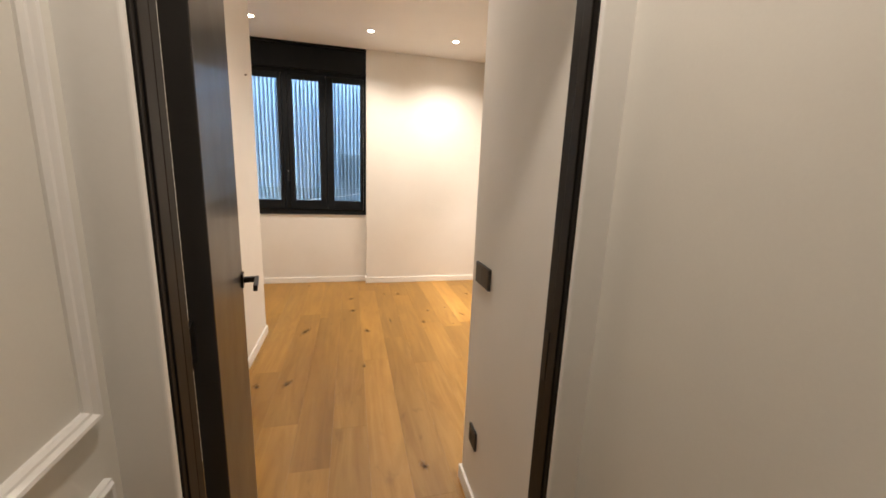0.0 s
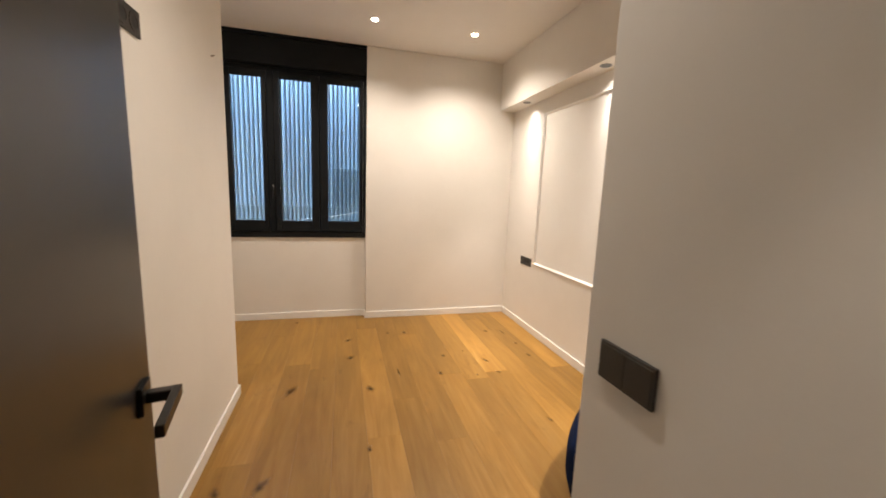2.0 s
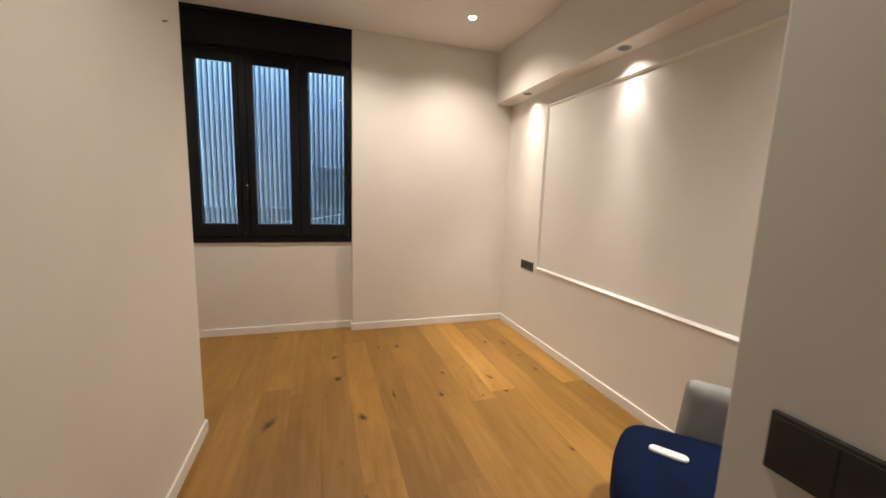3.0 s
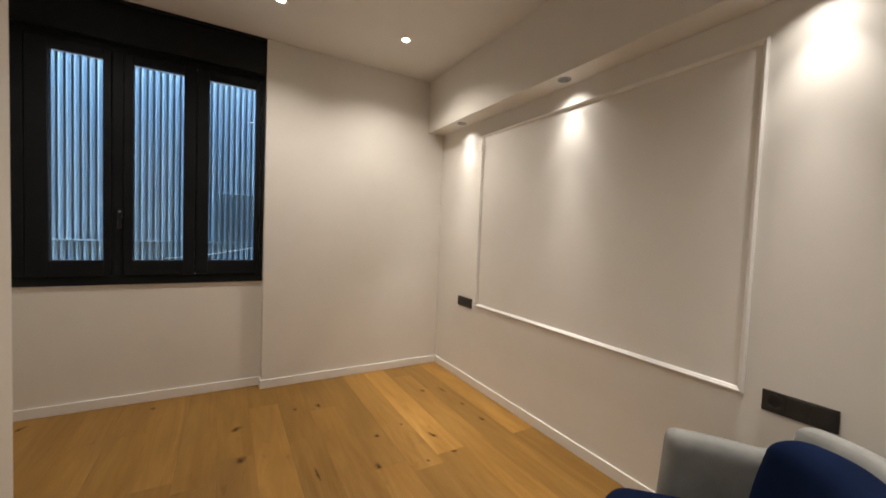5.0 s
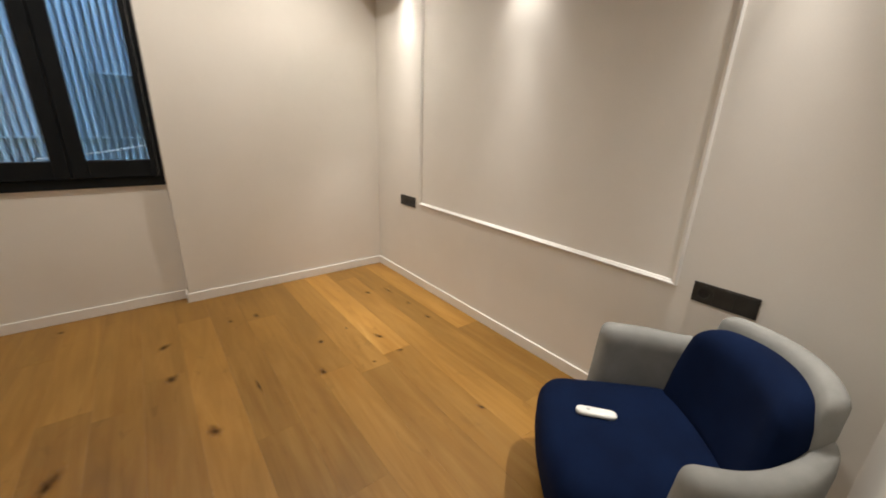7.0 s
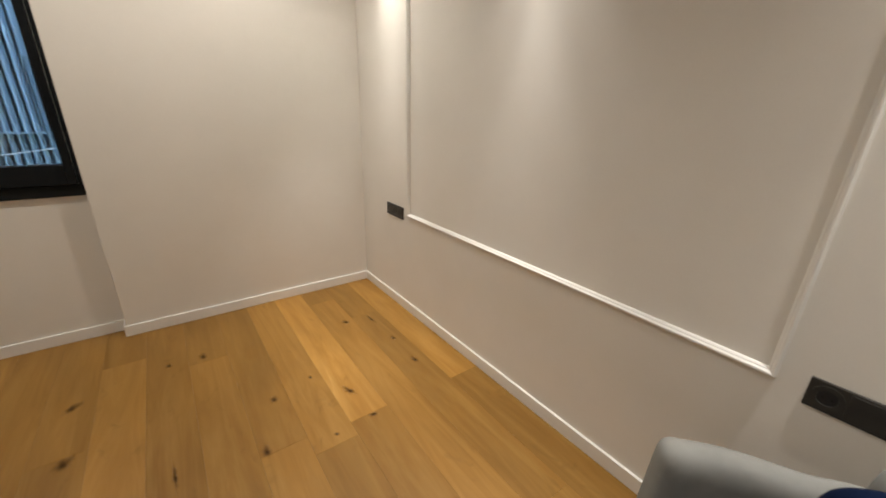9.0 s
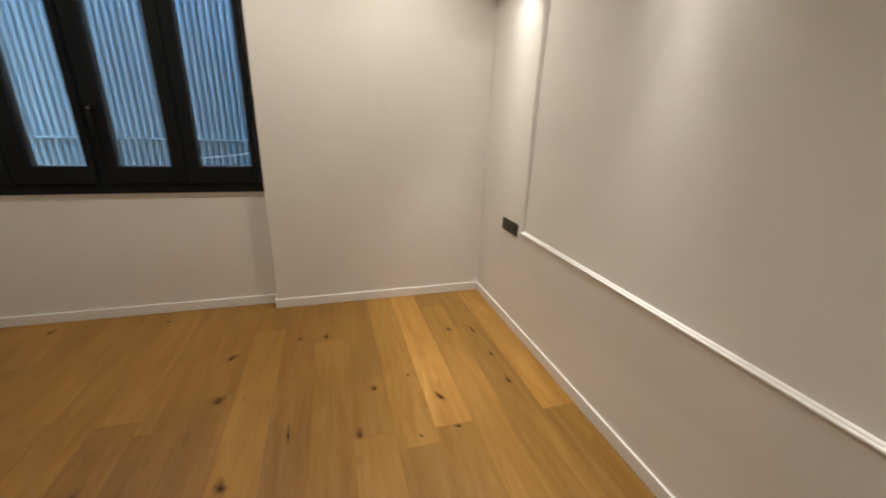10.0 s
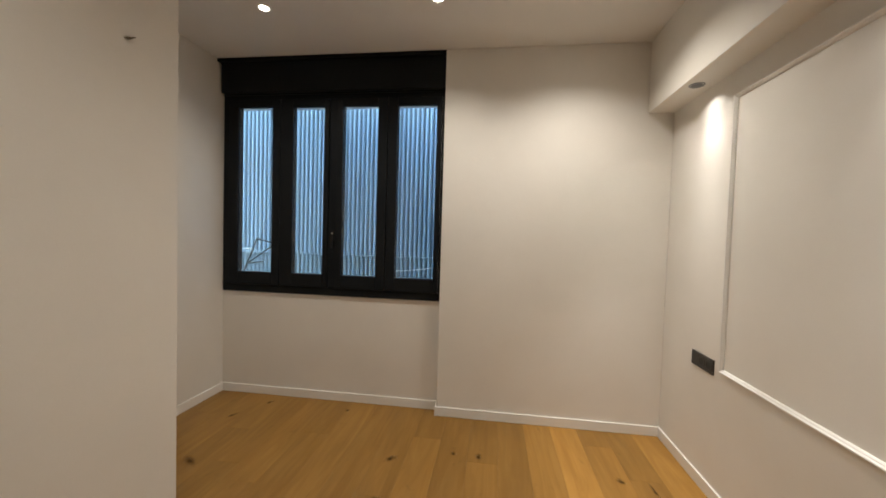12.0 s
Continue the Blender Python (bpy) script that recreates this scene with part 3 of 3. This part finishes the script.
clad = thing("cladding", Matrix.Translation((0, 6.80, 0)), "pale corrugated sheet cladding across the courtyard", "cladding", kind="structure")
PITCH, RIBS, RIB = 0.058, 13, 0.0045
rib_rng = random.Random(11)
for k in range(9):
    x0 = -3.9 + k * PITCH * RIBS
    step = Matrix.Translation((0, -0.003 * (k % 2), 0))
    sheet = part("sheet", corrugated(x0, RIBS, 1.140, 3.6, PITCH, RIB), M_SHEET, clad, at=step)
    part("rib_crests", rib_caps(x0, RIBS, 1.140, 3.6, PITCH, RIB, rib_rng), M_RIB, sheet, "rib crests coloured lighter for the light on them")
    step = Matrix.Translation((0, 0.035 + 0.003 * (k % 2), 0))
    sheet = part("lower_sheet", corrugated(x0, RIBS, -0.8, 1.16, PITCH, RIB), M_SHEET2, clad, "darker grey lower sheet", at=step)
    # crests again a tone lighter than their sheet, as painted-in light
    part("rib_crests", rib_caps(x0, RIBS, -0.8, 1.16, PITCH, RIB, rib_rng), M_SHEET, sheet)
part("flashing", block(-3.9, 2.9, -0.012, 0.052, 1.128, 1.142, 0.002), M_SHEET2, clad, "grey flashing along the sheet's lower edge")
part("patch_sheet", corrugated(-0.135, 15, 1.145, 1.70, PITCH, 0.008), M_SHEET2, clad, "greyer patch of sheet", at=Matrix.Translation((0, -0.014, 0)))
part("patch_trim", block(-0.135, 0.735, -0.024, -0.016, 1.70, 1.712, 0.002), M_SHEET, clad, "pale strip above the patch")
pipe = thing("cable", Matrix.Translation((0, 6.72, 0)), "pale cable sagging along the courtyard cladding", "cable")
bm = bmesh.new()
spots = [(-0.62 + 0.12 * k, 0.0, 0.955 + 0.021 * k - 0.0012 * k * (10 - k)) for k in range(11)]
for a, b in zip(spots, spots[1:]):
    rod(bm, a, b, 0.005, 8)
part("run", bm, M_WHITE, pipe)
for k in (0, 5, 10):
    x, y, z = spots[k]
    part("clip", block(x - 0.008, x + 0.008, -0.008, 0.090, z - 0.008, z + 0.008, 0.002), M_GALV, pipe)
structure("wall_courtyard", block(-3.9, 2.9, 6.86, 7.1, -0.8, 3.6), M_CONC, "grey courtyard wall behind the cladding", "wall")

bm = block(WALL_L - W, WALL_R + W, RECESS, RECESS + 0.25, -0.8, -0.12)
structure("wall_facade", bm, M_CONC, "grey rendered base under the window", "wall")

brk = thing("drying_rack_bracket", Matrix.Translation((0, 6.50, 0)), "grey metal bracket standing off the courtyard wall", "bracket")
part("post", rod(bmesh.new(), (-2.487, 0.0, 0.80), (-2.264, 0.0, 1.325), 0.011), M_GALV, brk)
part("arm", rod(bmesh.new(), (-2.270, 0.0, 1.318), (-2.02, 0.0, 1.262), 0.009), M_GALV, brk)
part("brace", rod(bmesh.new(), (-2.400, 0.0, 1.005), (-2.02, 0.0, 1.262), 0.009), M_GALV, brk)
part("wall_stay", rod(bmesh.new(), (-2.400, 0.0, 1.005), (-2.400, 0.33, 1.005), 0.009), M_GALV, brk)
part("wall_stay", rod(bmesh.new(), (-2.487, 0.0, 0.80), (-2.487, 0.33, 0.80), 0.009), M_GALV, brk)
part("cross_bar", rod(bmesh.new(), (-2.52, 0.02, 1.185), (-2.34, 0.02, 1.19), 0.007), M_WHITE, brk, "short white bar")

# ---- oak floor ----
floor = thing("floor", Matrix.Identity(4), "oiled oak plank floor with dark knots", "floor", kind="structure")
part("subfloor", block(WALL_L - W, WALL_R + W, -1.34, RECESS + 0.25, -0.12, -0.016), M_JAMB, floor)
rng = random.Random(7)
BOARD = 0.194
SEAM0 = 1.094
ENDS = {0: [3.637, 1.75], -3: [4.53, 2.9], -6: [4.125, 2.22], -2: [3.665, 1.9], 3: [3.62, 1.7], -4: [3.38], 1: [4.86, 2.7], -5: [4.75, 3.0]}
shared = {}
for col in range(-15, 5):
    x0 = SEAM0 + col * BOARD
    cuts = ENDS.get(col) or [4.9 - rng.random() * 1.5]
    cuts = sorted(cuts)
    while cuts[0] > -0.6:
        cuts.insert(0, cuts[0] - (1.5 + rng.random() * 0.5))
    stops = [-1.3] + [c for c in cuts if c > -1.2] + [RECESS + 0.1]
    for y0, y1 in zip(stops, stops[1:]):
        if (x0 + BOARD < PASS_L - W and y1 < JUT - W) or (x0 > PASS_R + W and y1 < BACK - W):
            rng.random()
            continue
        size = round(y1 - y0, 3)
        if size not in shared:
            bm = block(0.0, BOARD - 0.0003, 0.0, size - 0.0003, -0.014, 0.0)
            top = [e for e in bm.edges if all(v.co.z > -0.001 for v in e.verts)]
            bmesh.ops.bevel(bm, geom=top, offset=0.0004, segments=1, affect="EDGES")
            me = bpy.data.meshes.new("plank")
            bm.to_mesh(me)
            bm.free()
            me.materials.append(M_WOOD)
            shared[size] = me
        pl = new("plank", shared[size])
        pl.parent = floor
        pl.location = (x0, y0, 0)
        shade = 0.83 + 0.34 * rng.random()
        if col == 0 and y0 > 3.0:
            shade = 1.32
        if col == -3 and y0 > 4.0:
            shade = 0.82
        pl.color = (shade, shade, shade, 1)

# knots: x, y, half width, half length, turn
KNOTS = [
    (0.178, 3.555, 0.032, 0.062, 12), (0.037, 4.471, 0.030, 0.060, -50), (0.053, 4.088, 0.034, 0.055, -35), (-0.366, 3.614, 0.040, 0.10, -24),
    (0.835, 3.995, 0.024, 0.034, 0), (1.425, 4.493, 0.028, 0.036, 20), (0.584, 4.590, 0.026, 0.05, 0), (0.420, 4.598, 0.020, 0.03, 0),
    (1.172, 3.843, 0.022, 0.06, 20), (1.200, 3.622, 0.016, 0.030, 70), (1.588, 4.436, 0.016, 0.085, 6), (1.602, 4.145, 0.018, 0.035, 0),
    (1.597, 3.875, 0.022, 0.04, 10), (0.734, 3.690, 0.022, 0.045, 0), (-1.151, 5.044, 0.022, 0.05, -30), (-1.301, 4.788, 0.022, 0.06, -20),
    (-0.477, 5.034, 0.020, 0.03, 0), (-1.159, 4.226, 0.03, 0.09, 60), (-0.391, 2.750, 0.030, 0.08, -30), (-0.584, 2.746, 0.026, 0.05, 20),
    (0.130, 2.912, 0.018, 0.045, 0), (0.391, 1.856, 0.024, 0.05, 15),
    (1.039, 4.061, 0.012, 0.022, 0), (1.012, 3.610, 0.014, 0.018, 30), (0.412, 3.767, 0.012, 0.090, 2), (1.270, 2.958, 0.014, 0.040, 20),
]
for x, y, a, b, turn in KNOTS:
    bm = bmesh.new()
    fade = bm.verts.layers.float.new("fade")
    mid = bm.verts.new((0, 0, 0))
    mid[fade] = 1.0
    prev = None
    for ringk, rr in enumerate((0.25, 0.5, 0.75, 1.0)):
        ring = []
        for k in range(20):
            ang = 2 * math.pi * k / 20
            wob = 1 + 0.22 * noise.noise((x * 9 + math.cos(ang), y * 9 + math.sin(ang), 0))
            v = bm.verts.new((a * rr * wob * math.cos(ang) * 1.25, b * rr * wob * math.sin(ang) * 1.25, 0))
            v[fade] = 1 - rr
            ring.append(v)
        for k in range(20):
            if prev is None:
                bm.faces.new((mid, ring[k], ring[(k + 1) % 20]))
            else:
                bm.faces.new((prev[k], ring[k], ring[(k + 1) % 20], prev[(k + 1) % 20]))
        prev = ring
    part("knot", bm, M_KNOT, floor, at=pose(x, y, 0.0012, 0, 0, turn))
